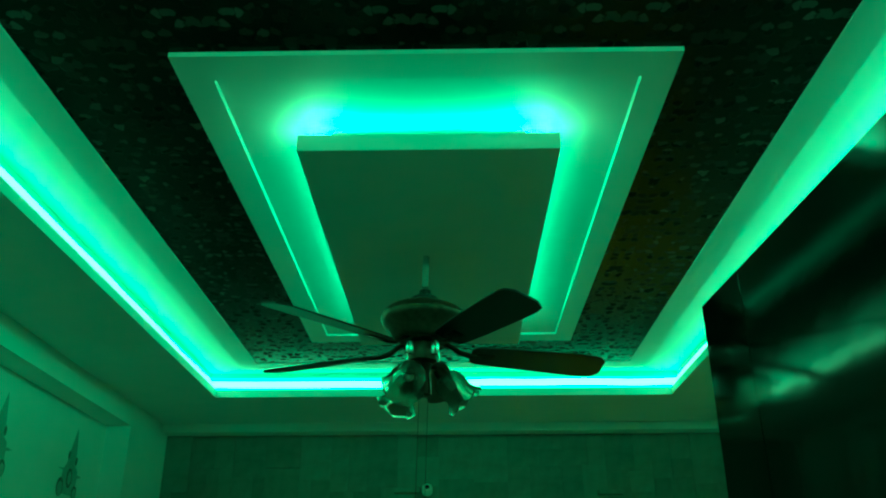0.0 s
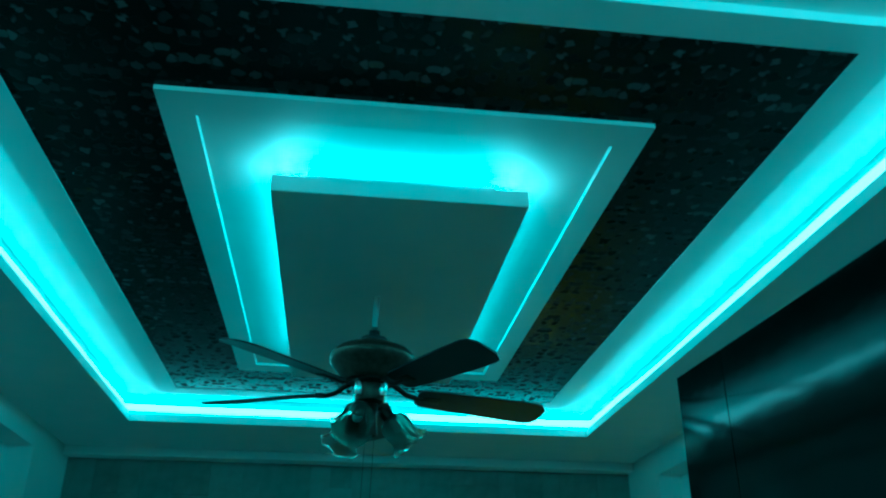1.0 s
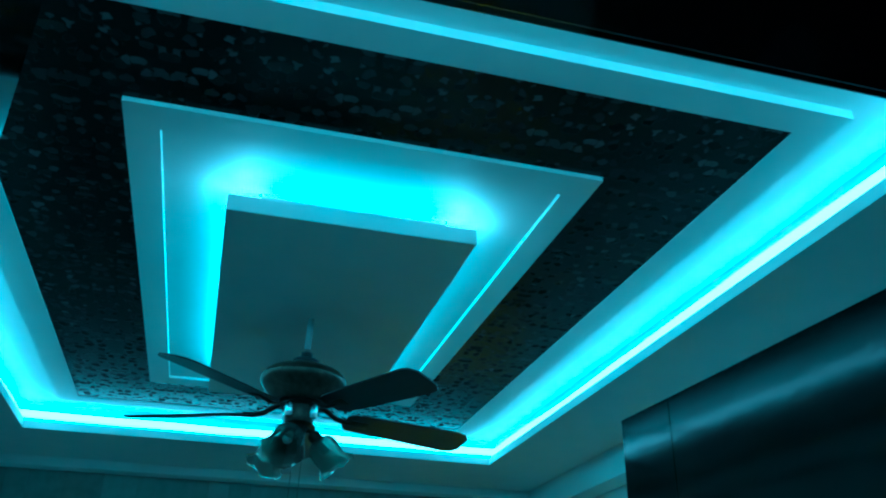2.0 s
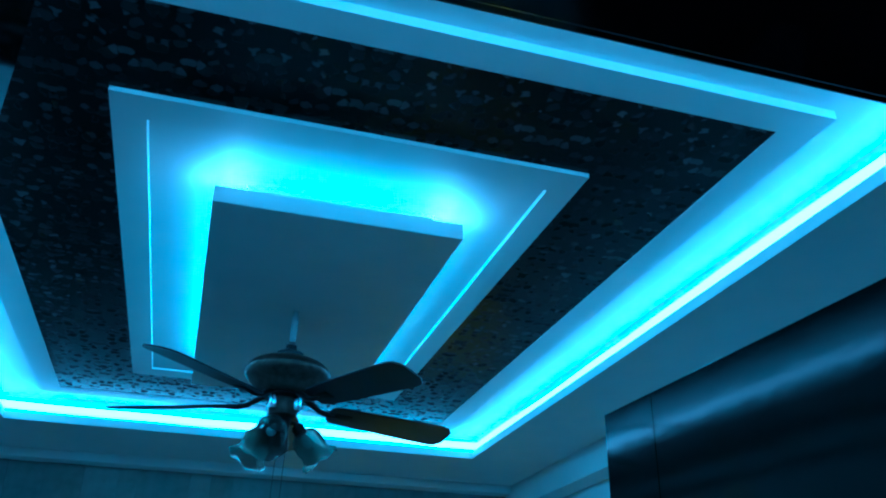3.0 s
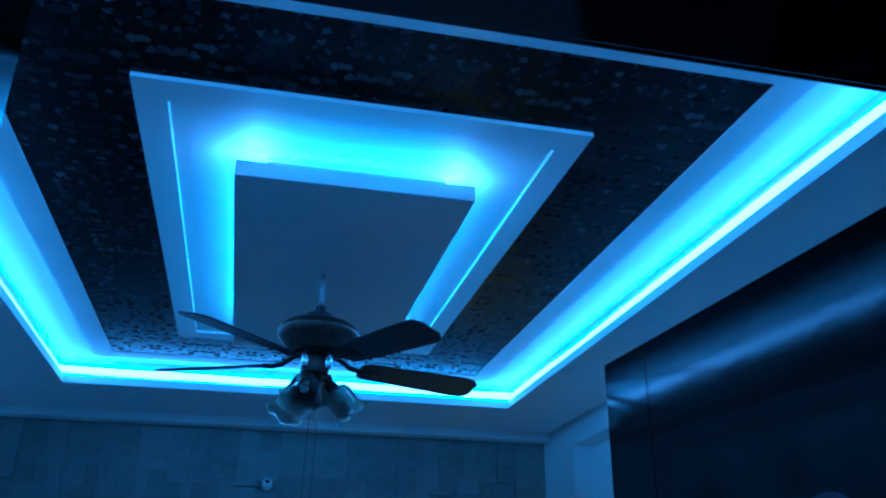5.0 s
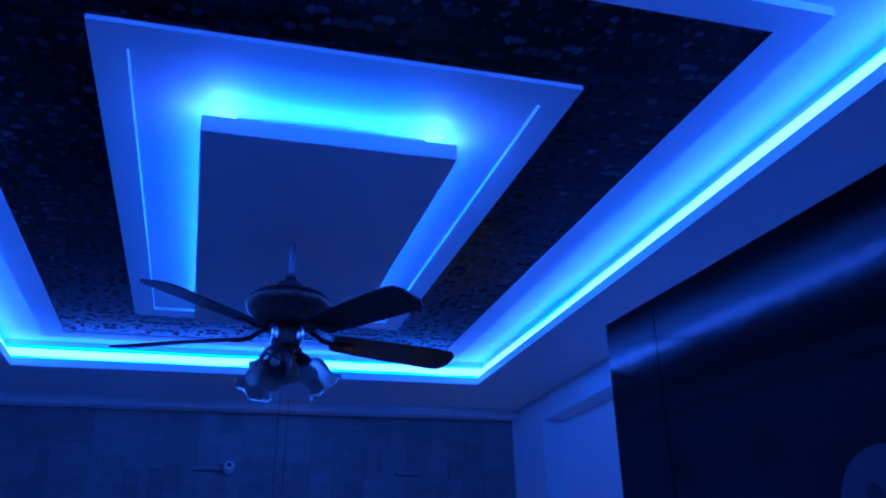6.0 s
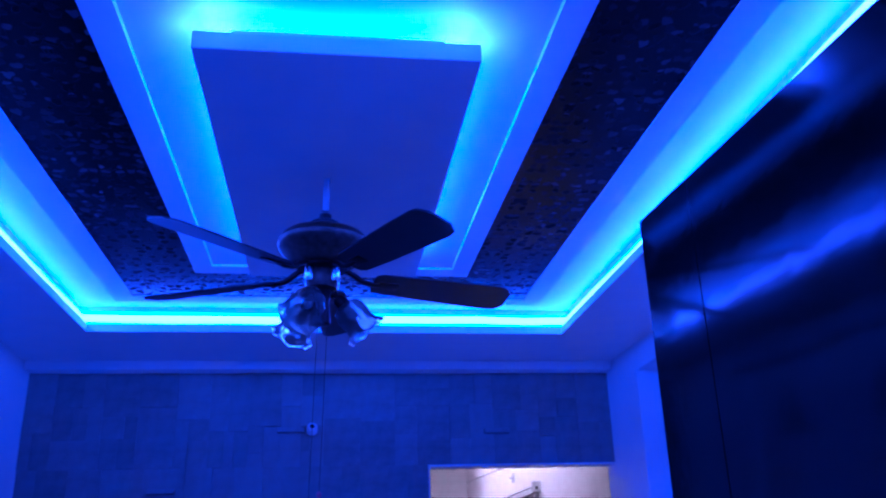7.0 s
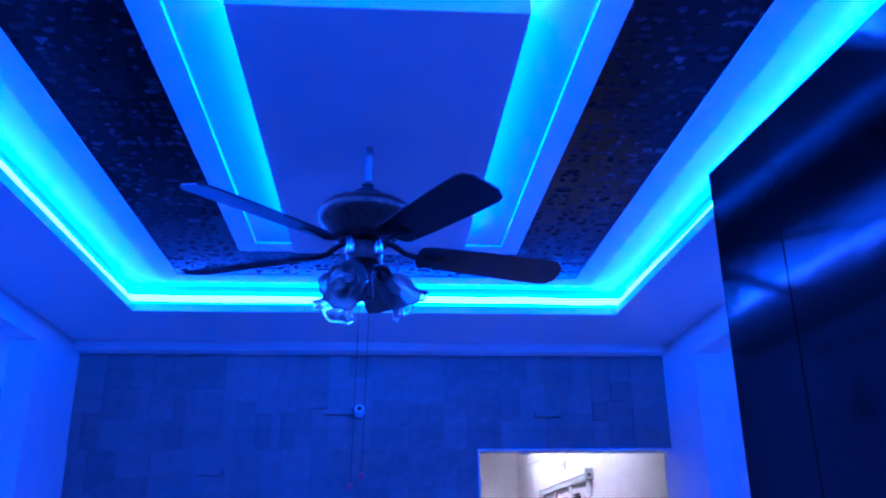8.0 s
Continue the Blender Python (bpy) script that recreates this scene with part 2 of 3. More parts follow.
# far wall behind the cladding, with a doorway to a lit room
struct("wall_north_west", a_box(XL, Y1 + 0.02, 0, DX0, Y1 + 0.15, 3.1), mortar, "far wall behind stone cladding", "wall")
struct("wall_north_head", a_box(DX0, Y1 + 0.02, DZ, XR, Y1 + 0.15, 3.1), mortar, "far wall head over the doorway", "wall")
struct("trim_doorway_head", a_box(DX0, Y1 - 0.022, DZ - 0.014, XR - 0.002, Y1 + 0.152, DZ - 0.001, bevel=0.002), plaster, "thin white lining over the doorway", "trim")
struct("trim_doorway_side", a_box(DX0 + 0.001, Y1 - 0.022, 0, DX0 + 0.012, Y1 + 0.152, DZ - 0.0145, bevel=0.002), plaster, "thin white lining beside the doorway", "trim")
struct("beam_north", a_box(XL, 5.76, 2.712, XR, Y1 + 0.02, ZC, bevel=0.006), plaster, "white plaster beam over the clad wall", "beam")
# ceilings
struct("ceiling_outer", ring_plate(XL, Y0, XR, Y1, CX0, CY0, CX1, CY1, ZC, ZC + 0.045), plaster, "white lowered gypsum ceiling with a rectangular opening", "ceiling")
CAV = 0.065
struct("ceiling_cove_wall", ring_plate(CX0 - CAV - 0.03, CY0 - CAV - 0.03, CX1 + CAV + 0.03, CY1 + CAV + 0.03, CX0 - CAV, CY0 - CAV, CX1 + CAV, CY1 + CAV, ZC + 0.045, 3.06), plaster, "white upright of the light cove", "ceiling")
struct("ceiling_recess", a_box(CX0 - CAV, CY0 - CAV, ZT, CX1 + CAV, CY1 + CAV, 3.05), plaster, "white recessed ceiling over the light cove", "ceiling")
BX0, BX1, BY0, BY1 = -1.175, 1.247, 1.42, 4.92
KX0, KX1, KY0, KY1 = -1.059, 1.131, 1.522, 4.804
struct("ceiling_border", ring_plate(BX0, BY0, BX1, BY1, KX0, KY0, KX1, KY1, 2.907, ZT), board, "white gypsum border round the dark papered field", "ceiling")
struct("ceiling_papered_field", a_box(KX0, KY0, 2.9105, KX1, KY1, ZT - 0.002), paper, "dark brown spotted wallpaper on the ceiling", "ceiling")

# suspended panel in the middle of the dark field
PX0, PX1, PY0, PY1 = -0.663, 0.730, 1.892, 4.376
IX0, IX1, IY0, IY1 = -0.563, 0.634, 2.008, 4.265
struct("ceiling_panel_frame", ring_plate(PX0, PY0, PX1, PY1, IX0, IY0, IX1, IY1, 2.896, 2.9105, flare=0.004), board, "white raised gypsum frame on the dark ceiling", "ceiling")
struct("ceiling_panel_ground", a_box(IX0, IY0, 2.906, IX1, IY1, 2.9105), board, "white gypsum ground inside the raised frame", "ceiling")
GX0, GX1, GY0, GY1 = -0.363, 0.428, 2.208, 4.095
floating = empty("ceiling_box", pose(0, 0, 0), "white floating gypsum box lit from behind by light tape", "ceiling box", kind="structure")
part("box_tray", a_box(GX0, GY0, 2.787, GX1, GY1, 2.843, bevel=0.003), board, floating)
part("box_ledge", a_box(GX0 + 0.10, GY0 + 0.012, 2.843, GX1 - 0.10, GY0 + 0.05, 2.8565, bevel=0.002), board, floating, "low white batten on the box's edge")
part("box_core", a_box(GX0 + 0.10, GY0 + 0.08, 2.843, GX1 - 0.10, GY1 - 0.08, 2.906), board, floating, "white core that carries the light tape")


# ---- light tapes ----
def ribbon(bm, a, b, normal, z, height, sag, wander, curl, seed, step=0.06):
    """A narrow upright ribbon from a to b that faces normal, sags between its clips, wanders off its wall and curls outward and down at both ends."""
    r = random.Random(seed)
    a, b, out = Vector((*a, 0)), Vector((*b, 0)), Vector((*normal, 0))
    n = max(4, round((b - a).length / step))
    drop, off = [0.0], [0.0]
    for _ in range(n):
        drop.append(0.75 * drop[-1] + r.uniform(-sag, sag))
        off.append(0.8 * off[-1] + r.uniform(-wander, wander))
    rows = []
    for k in range(n + 1):
        bend = curl * abs(2 * k / n - 1) ** 4
        p = a.lerp(b, k / n) + out * (0.004 + abs(off[k]) * (1 - bend / max(curl, 0.001)) + bend)
        lift = z + drop[k] * (1 - bend / max(curl, 0.001)) - 0.35 * bend
        rows.append([bm.verts.new(p + Vector((0, 0, lift + h))) for h in (-height / 2, height / 2)])
    for p, q in zip(rows, rows[1:]):
        bm.faces.new((p[0], q[0], q[1], p[1]))


def runs(x0, y0, x1, y1, s, over=0.0):
    """The four sides of a rectangle, each with the way it faces; s 1: out, -1: in."""
    return (((x0 - over, y0), (x1 + over, y0), (0, -s)), ((x0, y1), (x1, y1), (0, s)), ((x0, y0 - over), (x0, y1), (-s, 0)), ((x1, y0 - over), (x1, y1), (s, 0)))


# cove ribbon, widened to paint its lit back; the paler middle band paints clipped white
cove_tape = empty("led_tape", pose(0, 0, 0), "glowing colour light tape on the back of the ceiling cove", "light tape")
for k, (a, b, n) in enumerate(runs(CX0 - CAV, CY0 - CAV, CX1 + CAV, CY1 + CAV, -1)):
    bm = bmesh.new()
    ribbon(bm, a, b, n, 2.866, 0.070, 0.003, 0.002, 0.0, 11 + k, step=0.3)
    part("tape_run", bm, outer_led, cove_tape)
    bm = bmesh.new()
    inset = [Vector(p) + 0.006 * Vector(n) for p in (a, b)]
    ribbon(bm, *inset, n, 2.864, 0.050, 0.005, 0.002, 0.0, 31 + k, step=0.3)
    part("bright_band", bm, core_led, cove_tape, "pale glowing band added for the tape's clipped white core")
box_tape = empty("led_tape", pose(0, 0, 0), "glowing colour light tape round the ceiling box", "light tape")
for k, (a, b, n) in enumerate(runs(GX0 + 0.10, GY0 + 0.08, GX1 - 0.10, GY1 - 0.08, 1, 0.06)):
    bm = bmesh.new()
    ribbon(bm, a, b, n, 2.868, 0.010, 0.005, 0.010, 0.040 if k == 0 else 0.0, 11 + k)
    part("tape_run", bm, inner_led, box_tape)
# loose ends of the tape lie behind the corners of the tray
for x, s in ((GX0 + 0.012, 1), (GX1 - 0.012, -1)):
    bm = bmesh.new()
    ribbon(bm, (x, GY0 + 0.036), (x + s * 0.08, GY0 + 0.036), (0, -1), 2.8515, 0.011, 0.0, 0.0, 0.0, 5)
    ribbon(bm, (x, GY0 + 0.036), (x, GY0 + 0.10), (-s, 0), 2.8515, 0.011, 0.0, 0.0, 0.0, 6)
    part("tape_end", bm, end_led, box_tape, "pale glowing loose end of the tape")


# ---- entrance: door frame and open leaf ----
frame_ob = empty("door_frame", pose(0, 0, 0), "dark lacquered wooden entrance door frame", "door frame")
part("jamb", a_box(OX0 - 0.03, 0.29, 0, OX0, Y0 + 0.006, 2.135, bevel=0.004), lacquer, frame_ob)
part("jamb", a_box(OX1, 0.29, 0, OX1 + 0.03, Y0 + 0.006, 2.135, bevel=0.004), lacquer, frame_ob)
part("head", a_box(OX0, 0.29, 2.10, OX1, Y0 + 0.006, 2.135, bevel=0.004), lacquer, frame_ob)
part("architrave", a_box(OX0 - 0.09, Y0 + 0.001, 0, OX0 - 0.004, Y0 + 0.02, 2.19, bevel=0.004), lacquer, frame_ob)
part("architrave", a_box(OX1 + 0.004, Y0 + 0.001, 0, OX1 + 0.09, Y0 + 0.02, 2.19, bevel=0.004), lacquer, frame_ob)
part("architrave", a_box(OX0 - 0.004, Y0 + 0.001, 2.104, OX1 + 0.004, Y0 + 0.02, 2.19, bevel=0.004), lacquer, frame_ob)

HINGE, FREE = Vector((0.690, 0.56)), Vector((0.617, 1.688))
LEAF = (FREE - HINGE).length
turn = math.degrees(math.atan2(FREE.y - HINGE.y, FREE.x - HINGE.x))
door = empty("door_leaf", pose(HINGE.x, HINGE.y, 0, 0, 0, turn), "dark glossy lacquered wooden door standing open", "door")
T = 0.038
# the leaf runs along its own x; its seen face is at y = 0 and its back at y = -T
ST = 0.195
part("stile", a_box(LEAF - ST, -T, 0.012, LEAF, 0, 2.09, bevel=0.001), lacquer, door)
part("stile", a_box(0, -T, 0.012, 0.10, 0, 2.09, bevel=0.003), lacquer, door)
part("panel", a_box(0.102, -T, 0.012, LEAF - ST - 0.001, -0.0005, 2.09, bevel=0.001), lacquer, door)


# ---- ceiling fan ----
FAN = Vector((0.0, 3.0, 0.0))
fan = empty("ceiling_fan", pose(FAN.x, FAN.y, 2.787, 0, 1.5, 0), "dark five-blade ceiling fan with brass housing and glass lights", "ceiling fan")


def at(z):
    return z - 2.787


part("downrod", lathe([(0.012, at(2.66)), (0.012, 0)], 24), rod_paint, fan, "white downrod", smooth=True)
part("coupling", lathe([(0.030, at(2.588)), (0.050, at(2.598)), (0.052, at(2.602)), (0.051, at(2.614)), (0.045, at(2.618)), (0.022, at(2.620)), (0.021, at(2.646)), (0.012, at(2.650))], 28), black_plastic, fan, "dark stepped coupling cover", smooth=True)
part("housing", lathe([(0.06, at(2.446)), (0.094, at(2.448)), (0.112, at(2.460)), (0.130, at(2.484)), (0.139, at(2.492)), (0.154, at(2.508)), (0.161, at(2.524)), (0.161, at(2.538)), (0.157, at(2.542)), (0.155, at(2.550)), (0.138, at(2.566)), (0.108, at(2.580)), (0.07, at(2.589)), (0.04, at(2.592))], 48), bronze, fan, "mottled antique brass motor housing", smooth=True)
part("flywheel", lathe([(0.05, at(2.435)), (0.085, at(2.44)), (0.09, at(2.455)), (0.06, at(2.463))], 32), iron, fan, smooth=True)
part("switch_cup", lathe([(0.035, at(2.36)), (0.052, at(2.372)), (0.056, at(2.40)), (0.05, at(2.436))], 32), bronze, fan, smooth=True)
for k in range(4):
    a = radians(45 + 90 * k)
    part("pillar_post", lathe([(0.014, at(2.385)), (0.016, at(2.395)), (0.016, at(2.43)), (0.014, at(2.437))], 16, pose(0.062 * math.cos(a), 0.062 * math.sin(a), 0)), chrome, fan, "bright metal post", smooth=True)
part("light_hub", lathe([(0.030, at(2.243)), (0.036, at(2.247)), (0.034, at(2.27)), (0.027, at(2.32)), (0.032, at(2.345)), (0.036, at(2.362))], 28), iron, fan, "dark tapered hub of the light kit", smooth=True)

# blades
R0, R1 = 0.178, 0.685
outline = []
for u, w in ((0.0, 0.034), (0.015, 0.048), (0.05, 0.058), (0.3, 0.067), (0.7, 0.075), (0.9, 0.077), (0.955, 0.070), (1.0, 0.040)):
    outline.append((R0 + u * (R1 - R0), w))
for k in range(5):
    bm = bmesh.new()
    low, high = [], []
    pts = [(x, w) for x, w in outline] + [(x, -w) for x, w in reversed(outline)]
    tilt = pose(0, 0, at(2.413), 0, 0, 11.3 + 72 * k) @ pose(0, 0, 0, -14, 1.0, 0)
    for x, y in pts:
        low.append(bm.verts.new(tilt @ Vector((x, y, -0.003))))
        high.append(bm.verts.new(tilt @ Vector((x, y, 0.003))))
    bm.faces.new(low[::-1])
    bm.faces.new(high)
    for i in range(len(pts)):
        j = (i + 1) % len(pts)
        bm.faces.new((low[i], low[j], high[j], high[i]))
    blade = part("blade", bm, walnut, fan, "dark walnut fan blade")
    turn_k = pose(0, 0, 0, 0, 0, 11.3 + 72 * k)
    bm = tube([turn_k @ Vector(p) for p in ((0.075, 0, at(2.448)), (0.11, 0, at(2.432)), (0.14, 0, at(2.413)), (0.18, 0, at(2.406)), (0.22, 0, at(2.409)))], 0.010, 10)
    box(bm, 0.20, -0.022, -0.007, 0.27, 0.022, -0.0032, 0.0015, tilt)
    part("blade_iron", bm, iron, blade, "curved dark metal blade arm", smooth=True)

# glass lights
for k, a in enumerate((8, 128, 248)):
    spin = pose(0, 0, 0, 0, 0, a)
    arm = tube([spin @ Vector(p) for p in ((0.025, 0, at(2.345)), (0.038, 0, at(2.352)), (0.05, 0, at(2.35)), (0.058, 0, at(2.338)))], 0.009, 10)
    light = part("light_arm", arm, iron, fan, smooth=True)
    tip = spin @ pose(0.062, 0, at(2.335), 0, -44, 0)
    part("socket", lathe([(0.018, 0.012), (0.024, 0.0), (0.026, -0.03), (0.022, -0.034)], 24, tip), iron, light, smooth=True)
    prof = [(0.026, -0.02), (0.046, -0.032), (0.056, -0.055), (0.056, -0.085), (0.053, -0.105), (0.056, -0.122), (0.066, -0.138), (0.073, -0.146)]
    prof += [(r - 0.003, z + 0.001) for r, z in reversed(prof)]

    def ruffle(ang, i, r, z, n=len(prof)):
        f = max(0.0, min(1.0, (-z - 0.09) / 0.056))
        return r * (1 + 0.022 * math.cos(12 * ang) + 0.08 * f * math.cos(6 * ang)), z + 0.008 * f * math.cos(6 * ang)

    part("glass_shade", lathe(prof, 72, tip, wave=ruffle), shade_glass, light, "clear ruffled tulip glass shade", smooth=True)
    part("bulb", lathe([(0.004, -0.085), (0.014, -0.08), (0.018, -0.068), (0.014, -0.05), (0.011, -0.034)], 20, tip), white_enamel, light, "unlit white bulb", smooth=True)

# pull chains with beads
for x, z in ((-0.008, 1.66), (0.024, 1.69)):
    chain = part("pull_chain", tube([(x, -0.02, at(2.24)), (x, -0.02, at(z))], 0.0009, 6), iron, fan)
    part("bead", lathe([(0.002, at(z - 0.011)), (0.007, at(z - 0.006)), (0.0085, at(z)), (0.007, at(z + 0.006)), (0.002, at(z + 0.011))], 16, pose(x, -0.02, 0)), bead_red, chain, "rose coloured pull bead", smooth=True)


# ---- things on the far wall ----
cctv = empty("security_camera", pose(-0.085, Y1 - 0.02, 2.335), "small white security camera on the clad wall", "camera")
part("base", lathe([(0.032, 0), (0.032, 0.012), (0.02, 0.018)], 24, pose(0, 0, 0, 90, 0, 0)), white_enamel, cctv, smooth=True)
part("body", lathe([(0.03, -0.03), (0.036, -0.02), (0.036, 0.02), (0.028, 0.034)], 28, pose(0, -0.055, -0.005, 65, 0, 0)), white_enamel, cctv, smooth=True)
part("lens", lathe([(0.0, 0.037), (0.014, 0.037), (0.017, 0.03)], 24, pose(0, -0.055, -0.005, 65, 0, 0)), lens_glass, cctv, "black lens", smooth=True)


# ---- decals on the side wall ----
def decal(y, z):
    """A spired ornament of thin vinyl on the west wall; local x runs along the wall, y up."""
    m = Matrix(((0, 0, 1, XL - NICHE + 0.001), (1, 0, 0, y), (0, 1, 0, z), (0, 0, 0, 1)))
    top = empty("wall_sticker", pose(XL - NICHE, y, z), "grey spired ornament sticker on the white wall", "wall sticker", "stickers on the side wall")
    top.matrix_world = m

    def flat(name, polys, mat, h):
        for poly in polys:
            bm = bmesh.new()
            f = bm.faces.new([bm.verts.new((px, py, h)) for px, py in poly])
            ext = bmesh.ops.extrude_face_region(bm, geom=[f])["geom"]
            bmesh.ops.translate(bm, vec=(0, 0, 0.0012), verts=[g for g in ext if isinstance(g, bmesh.types.BMVert)])
            part(name, bm, mat, top)

    def oval(cx, cy, rx, ry, n=20):
        return [(cx + rx * math.cos(2 * math.pi * i / n), cy + ry * math.sin(2 * math.pi * i / n)) for i in range(n)]

    flat("spire", [[(-0.05, 0.05), (0.055, 0.05), (0.045, 0.13), (0.02, 0.25), (-0.02, 0.15)], [(-0.10, -0.12), (0.10, -0.12), (0.09, 0.02), (0.04, 0.05), (-0.05, 0.05), (-0.09, 0.0)]], decal_a, 0)
    flat("rosette", [oval(0.0, -0.03, 0.035, 0.055), oval(-0.045, 0.09, 0.011, 0.024), oval(0.055, 0.07, 0.011, 0.024)], decal_b, 0.0014)
    flat("rosette_heart", [oval(0.0, -0.03, 0.021, 0.036)], decal_a, 0.0028)
    flat("scroll", [oval(-0.10, -0.09, 0.04, 0.05), oval(0.085, -0.10, 0.03, 0.04)], decal_b, 0.0014)
    flat("scroll_heart", [oval(-0.10, -0.098, 0.028, 0.038), oval(0.085, -0.106, 0.02, 0.03)], decal_a, 0.0028)
    flat("flourish", [[(-0.16, 0.005), (-0.08, 0.0), (-0.08, 0.014)], [(0.15, -0.005), (0.09, -0.02), (0.09, 0.0)]], decal_a, 0.0014)


for y, z in ((4.80, 2.285), (3.98, 2.285)):
    decal(y, z)

# ---- round sticker on the door leaf ----
disc = empty("door_sticker", door.matrix_world @ pose(0.42, 0.0005, 1.605, -90, 0, 0), "pale round sticker with dark leaves on the door", "sticker")
part("disc", lathe([(0.088, 0), (0.088, 0.0015)], 48), sticker, disc)
# a sprig: leaves of uneven length on two stems
for ang, far, wide in ((52, 0.062, 0.010), (118, 0.058, 0.013), (160, 0.05, 0.009), (15, 0.048, 0.009)):
    bm = bmesh.new()
    m = pose(0, 0.014, 0.0018, 0, 0, ang + 180)
    ring = [bm.verts.new(m @ Vector((far / 2 * (1 + 0.9 * math.cos(2 * math.pi * i / 16)), wide * math.sin(2 * math.pi * i / 16) * (1 + 0.4 * math.cos(2 * math.pi * i / 16)), 0))) for i in range(16)]
    f = bm.faces.new(ring)
    ext = bmesh.ops.extrude_face_region(bm, geom=[f])["geom"]
    bmesh.ops.translate(bm, vec=(0, 0, 0.0008), verts=[g for g in ext if isinstance(g, bmesh.types.BMVert)])
    part("leaf_print", bm, sticker_dark, disc)
part("stem_print", a_box(-0.003, 0.01, 0.0016, 0.003, 0.07, 0.0024), sticker_dark, disc)


# ---- lit room behind the doorway ----
struct("wall_room_north", a_box(-1.5, 14.4, 0, 2.4, 14.5, 3.1), cream, "cream painted wall of the lit room", "wall")
struct("wall_room_east", a_box(2.30, Y1 + 0.15, 0, 2.4, 14.4, 3.1), cream, "cream painted wall of the lit room", "wall")
struct("wall_room_west", a_box(-1.5, Y1 + 0.15, 0, -1.4, 14.4, 3.1), cream, "cream painted wall of the lit room", "wall")
struct("ceiling_room", a_box(-1.5, Y1 + 0.15, 3.1, 2.4, 14.5, 3.2), plaster, "white ceiling of the lit room", "ceiling")
tube_light = empty("tube_light", pose(1.55, 10.4, 3.06), "lit tube lamp under the ceiling of the next room", "tube light")
part("batten", a_box(-0.03, -2.6, 0.0, 0.03, 2.6, 0.04), white_enamel, tube_light)
part("tube", tube([(0, -2.55, -0.02), (0, 2.55, -0.02)], 0.016, 12), warm_glow, tube_light, smooth=True)
# unseen plates, added to keep the tube's light from spilling through the doorway
part("spill_blocker", a_box(-0.075, -2.6, -0.075, -0.068, 2.6, 0.0), white_enamel, tube_light, "unseen white plate that blocks the tube's spill")
part("spill_blocker_base", a_box(-0.075, -2.6, -0.085, 0.0, 2.6, -0.0755), white_enamel, tube_light)

# window with a pelmet on the far room's wall
EX = 2.30
window = empty("window", pose(EX, 9.4, 1.2), "white framed window under a boxed pelmet", "window")
part("pelmet", a_box(-0.06, 0.06, 0.985, 0, 2.9, 1.045, bevel=0.006), white_enamel, window)
part("pelmet_lip", a_box(-0.07, 0.06, 1.045, 0, 2.9, 1.055, bevel=0.003), decal_a, window, "grey edge strip of the pelmet")
part("end_bracket", a_box(-0.085, -0.02, 0.985, 0, 0.055, 1.10, bevel=0.004), decal_a, window, "grey end bracket of the pelmet")
part("bracket_hole", lathe([(0.016, 0), (0.016, 0.01)], 16, pose(-0.05, -0.02, 1.03, 90, 0, 0)), black_plastic, window, "dark round hole")
for k in range(4):
    part("mullion", a_box(-0.05, 0.1 + 0.85 * k, 0, -0.002, 0.16 + 0.85 * k, 0.98, bevel=0.004), white_enamel, window)
part("window_frame", a_box(-0.035, 0.1, 0.0, -0.002, 2.8, 0.06, bevel=0.004), white_enamel, window)
part("blind", a_box(-0.018, 0.16, 0.06, -0.002, 2.7, 0.98), cream, window, "pale closed blind")
for k in range(3):
    part("vent_bar", a_box(-0.06, 0.55, 0.86 - 0.035 * k, -0.02, 0.78, 0.877 - 0.035 * k), black_plastic, window, "dark vent bar")
conduit = empty("conduit", pose(EX, 11.0, 2.62), "thin painted cable conduit on the cream wall", "conduit")
part("pipe", tube([(-0.012, -0.4, 0.01), (-0.012, 3.39, 0.135)], 0.012, 8), cream, conduit, smooth=True)
hook = empty("wall_hook", pose(EX, 10.75, 2.47), "small grey hook on the cream wall", "hook")
part("plate", a_box(-0.01, -0.06, -0.06, 0, 0.06, 0.05, bevel=0.003), decal_a, hook)
part("peg", tube([(0, 0, 0), (-0.04, 0, -0.01), (-0.05, 0, 0.015)], 0.006), decal_a, hook, smooth=True)

# ---- passage behind the camera ----
struct("wall_passage_south", a_box(-1.6, -2.1, 0, 1.8, -2.0, 3.1), wallpaint, "painted wall of the dark passage", "wall")
struct("wall_passage_west", a_box(-1.6, -2.0, 0, -1.5, 0.30, 3.1), wallpaint, "painted wall of the dark passage", "wall")
struct("wall_passage_east", a_box(1.7, -2.0, 0, 1.8, 0.30, 3.1), wallpaint, "painted wall of the dark passage", "wall")
struct("ceiling_passage", a_box(-1.6, -2.1, 3.1, 1.8, 0.49, 3.2), plaster, "white ceiling of the passage", "ceiling")
struct("ceiling_slab", a_box(XL - 0.4, 0.49, 3.1, XR + 0.4, Y1 + 0.15, 3.2), plaster, "concrete slab above the lowered ceiling", "ceiling")

# tinsel hung from the head of the frame, and the small bulb that glints on it
garland = empty("tinsel_garland", pose(-0.449, 0.262, 2.085), "gold tinsel hung beside the entrance door frame", "garland")
bm = bmesh.new()
r = random.Random(3)
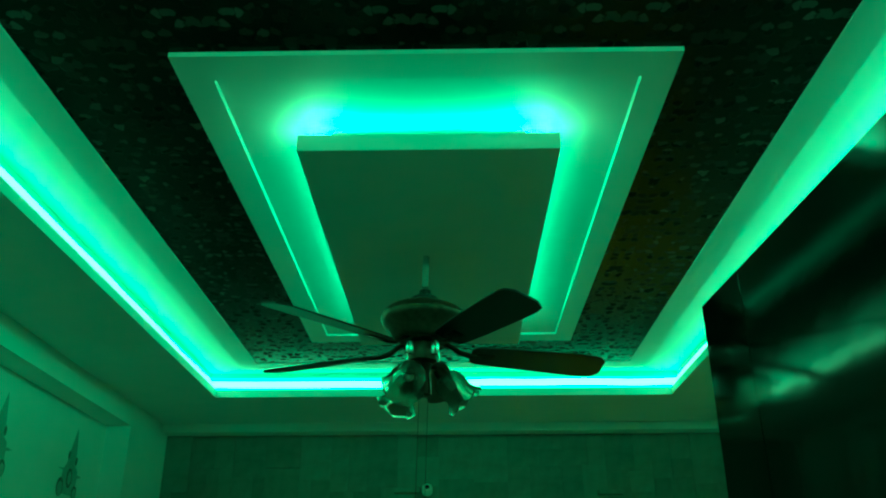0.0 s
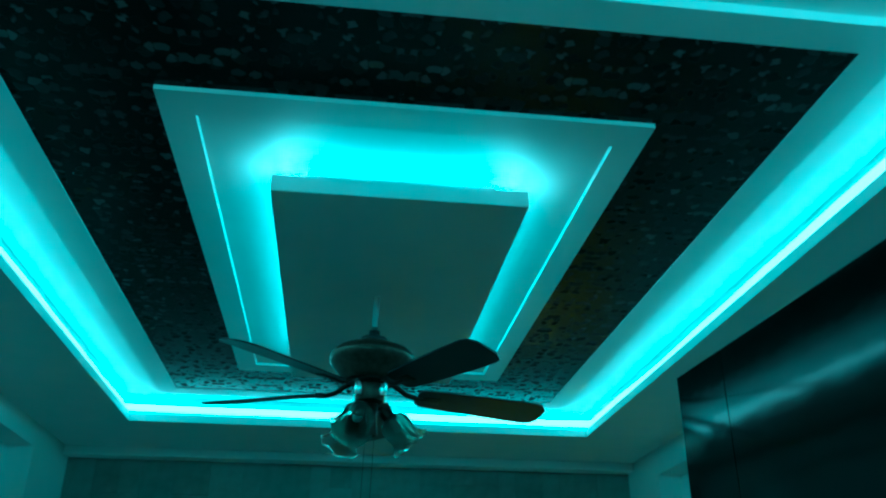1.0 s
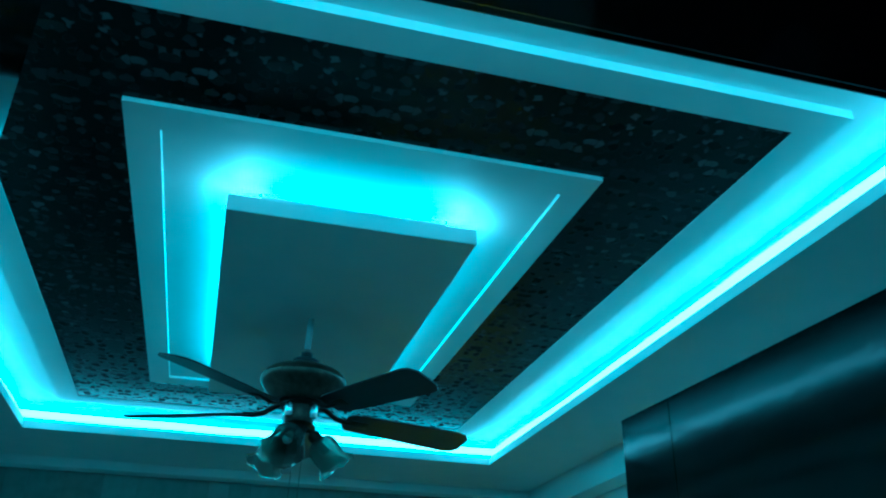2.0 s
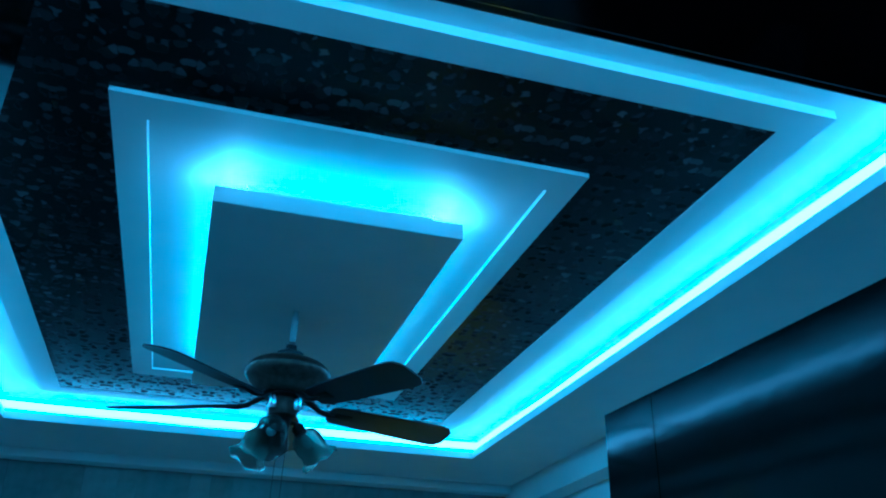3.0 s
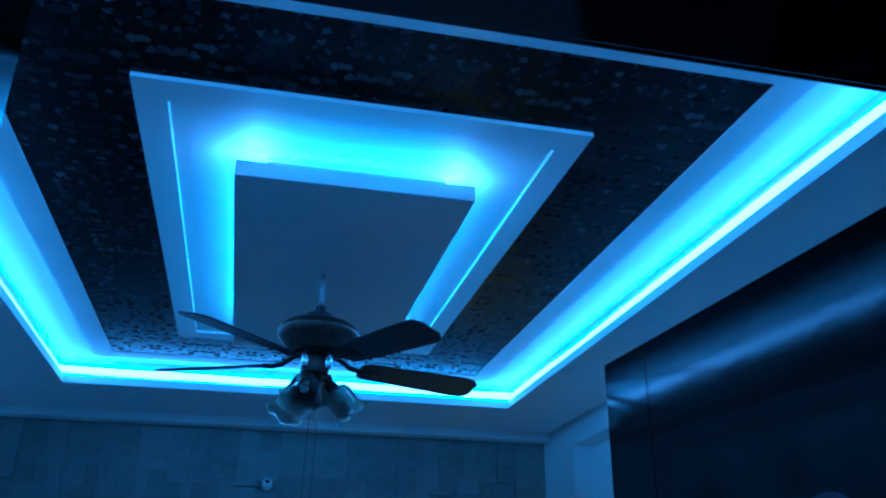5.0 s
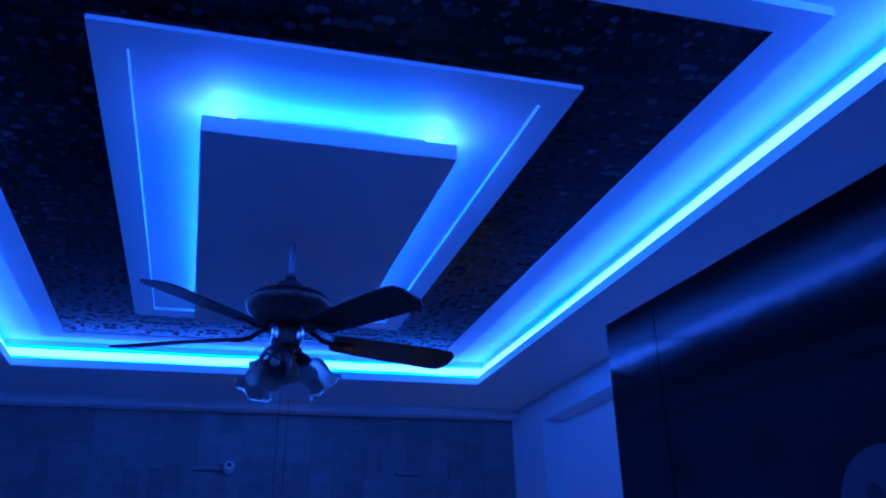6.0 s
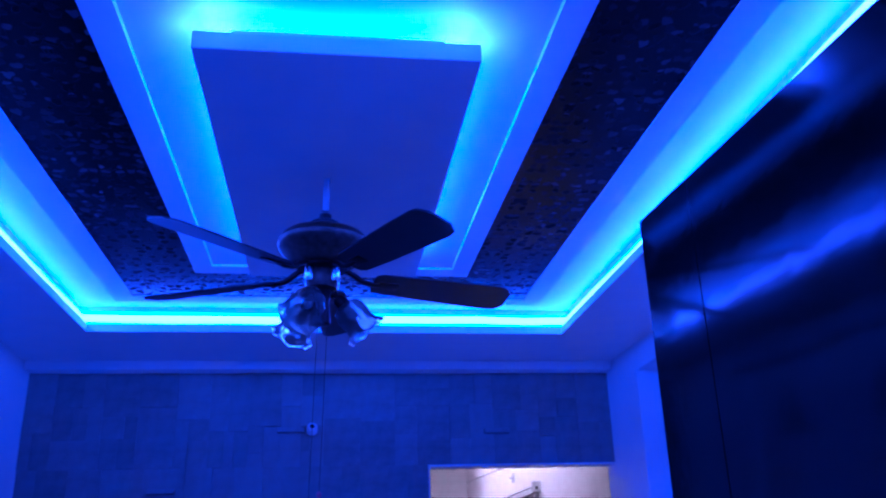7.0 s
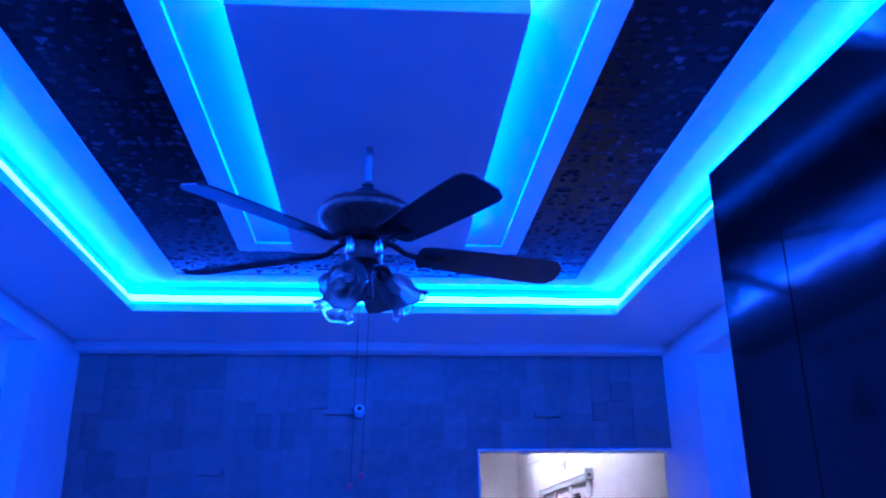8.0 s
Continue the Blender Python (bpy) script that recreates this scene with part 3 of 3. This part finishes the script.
for k in range(26):
    x, y, tw = r.uniform(-0.016, 0.012), r.uniform(-0.014, 0.014), r.uniform(0, 6)
    rows = []
    for q in range(12):
        a = tw + q * r.uniform(0.3, 0.7)
        c = Vector((x + 0.006 * math.sin(a), y, -0.036 * q * r.uniform(0.95, 1.05)))
        d = Vector((math.cos(a), math.sin(a), 0)) * 0.0035
        rows.append((bm.verts.new(c - d), bm.verts.new(c + d)))
    for p, q in zip(rows, rows[1:]):
        bm.faces.new((p[0], q[0], q[1], p[1]))
tagged(part("tinsel", bm, gold, garland), kind="stuff")
part("knot", lathe([(0.008, -0.02), (0.02, -0.008), (0.02, 0.006), (0.006, 0.02)], 16), gold, garland, smooth=True)
bulb = empty("wall_bulb", pose(-1.46, -0.75, 2.35), "small warm bulb on the passage wall", "bulb")
part("cap", lathe([(0.014, -0.02), (0.016, 0.03)], 16, pose(-0.01, 0, 0, 0, 90, 0)), black_plastic, bulb, smooth=True)
part("glass", lathe([(0.003, 0.075), (0.018, 0.065), (0.026, 0.045), (0.016, 0.03)], 20, pose(-0.01, 0, 0, 0, 90, 0)), glow("warm_bulb", (1.0, 0.8, 0.25), 60.0), bulb, smooth=True)

# ---- stone cladding on the far wall ----
wall_clad = empty("wall_cladding", pose(0, 0, 0), "grey stone block cladding on the far wall", "cladding", kind="structure")
rng = random.Random(7)
meshes = {}


def block(w, h, d):
    key = (round(w, 3), round(h, 3), d)
    if key not in meshes:
        bm = a_box(0.0002, -d, 0.0002, key[0] - 0.0002, 0.018, key[1] - 0.0002, bevel=0.0015)
        meshes[key] = mesh_of("block", bm, clad)
    return meshes[key]



def lay(x0, z0, x1, z1, depth=0):
    """Splits a field into uneven, mostly upright stones and sets one in each."""
    w, h = x1 - x0, z1 - z0
    if w > 0.26 or h > 0.42 or (depth > 3 and (w > 0.15 or h > 0.26) and rng.random() < 0.4):
        f = rng.uniform(0.36, 0.64)
        if w > h * rng.uniform(0.45, 0.9):
            c = x0 + round(w * f, 2)
            lay(x0, z0, c, z1, depth + 1)
            lay(c, z0, x1, z1, depth + 1)
        else:
            c = z0 + round(h * f, 2)
            lay(x0, z0, x1, c, depth + 1)
            lay(x0, c, x1, z1, depth + 1)
        return
    ob = new("block", block(w, h, rng.choice((0.0, 0.003, 0.005, 0.008, 0.014))))
    ob.location, ob.parent = (x0, Y1, z0), wall_clad


lay(XL, DZ, XR, 2.73)
lay(XL, 1.0, DX0, DZ)

# three narrow stones stand out from the face
for x, z in ((-0.31, 2.318), (1.06, 2.300), (-1.10, 1.943)):
    ledge = new("block", block(0.17, 0.03, 0.045))
    ledge.location, ledge.parent = (x, Y1 - 0.001, z), wall_clad
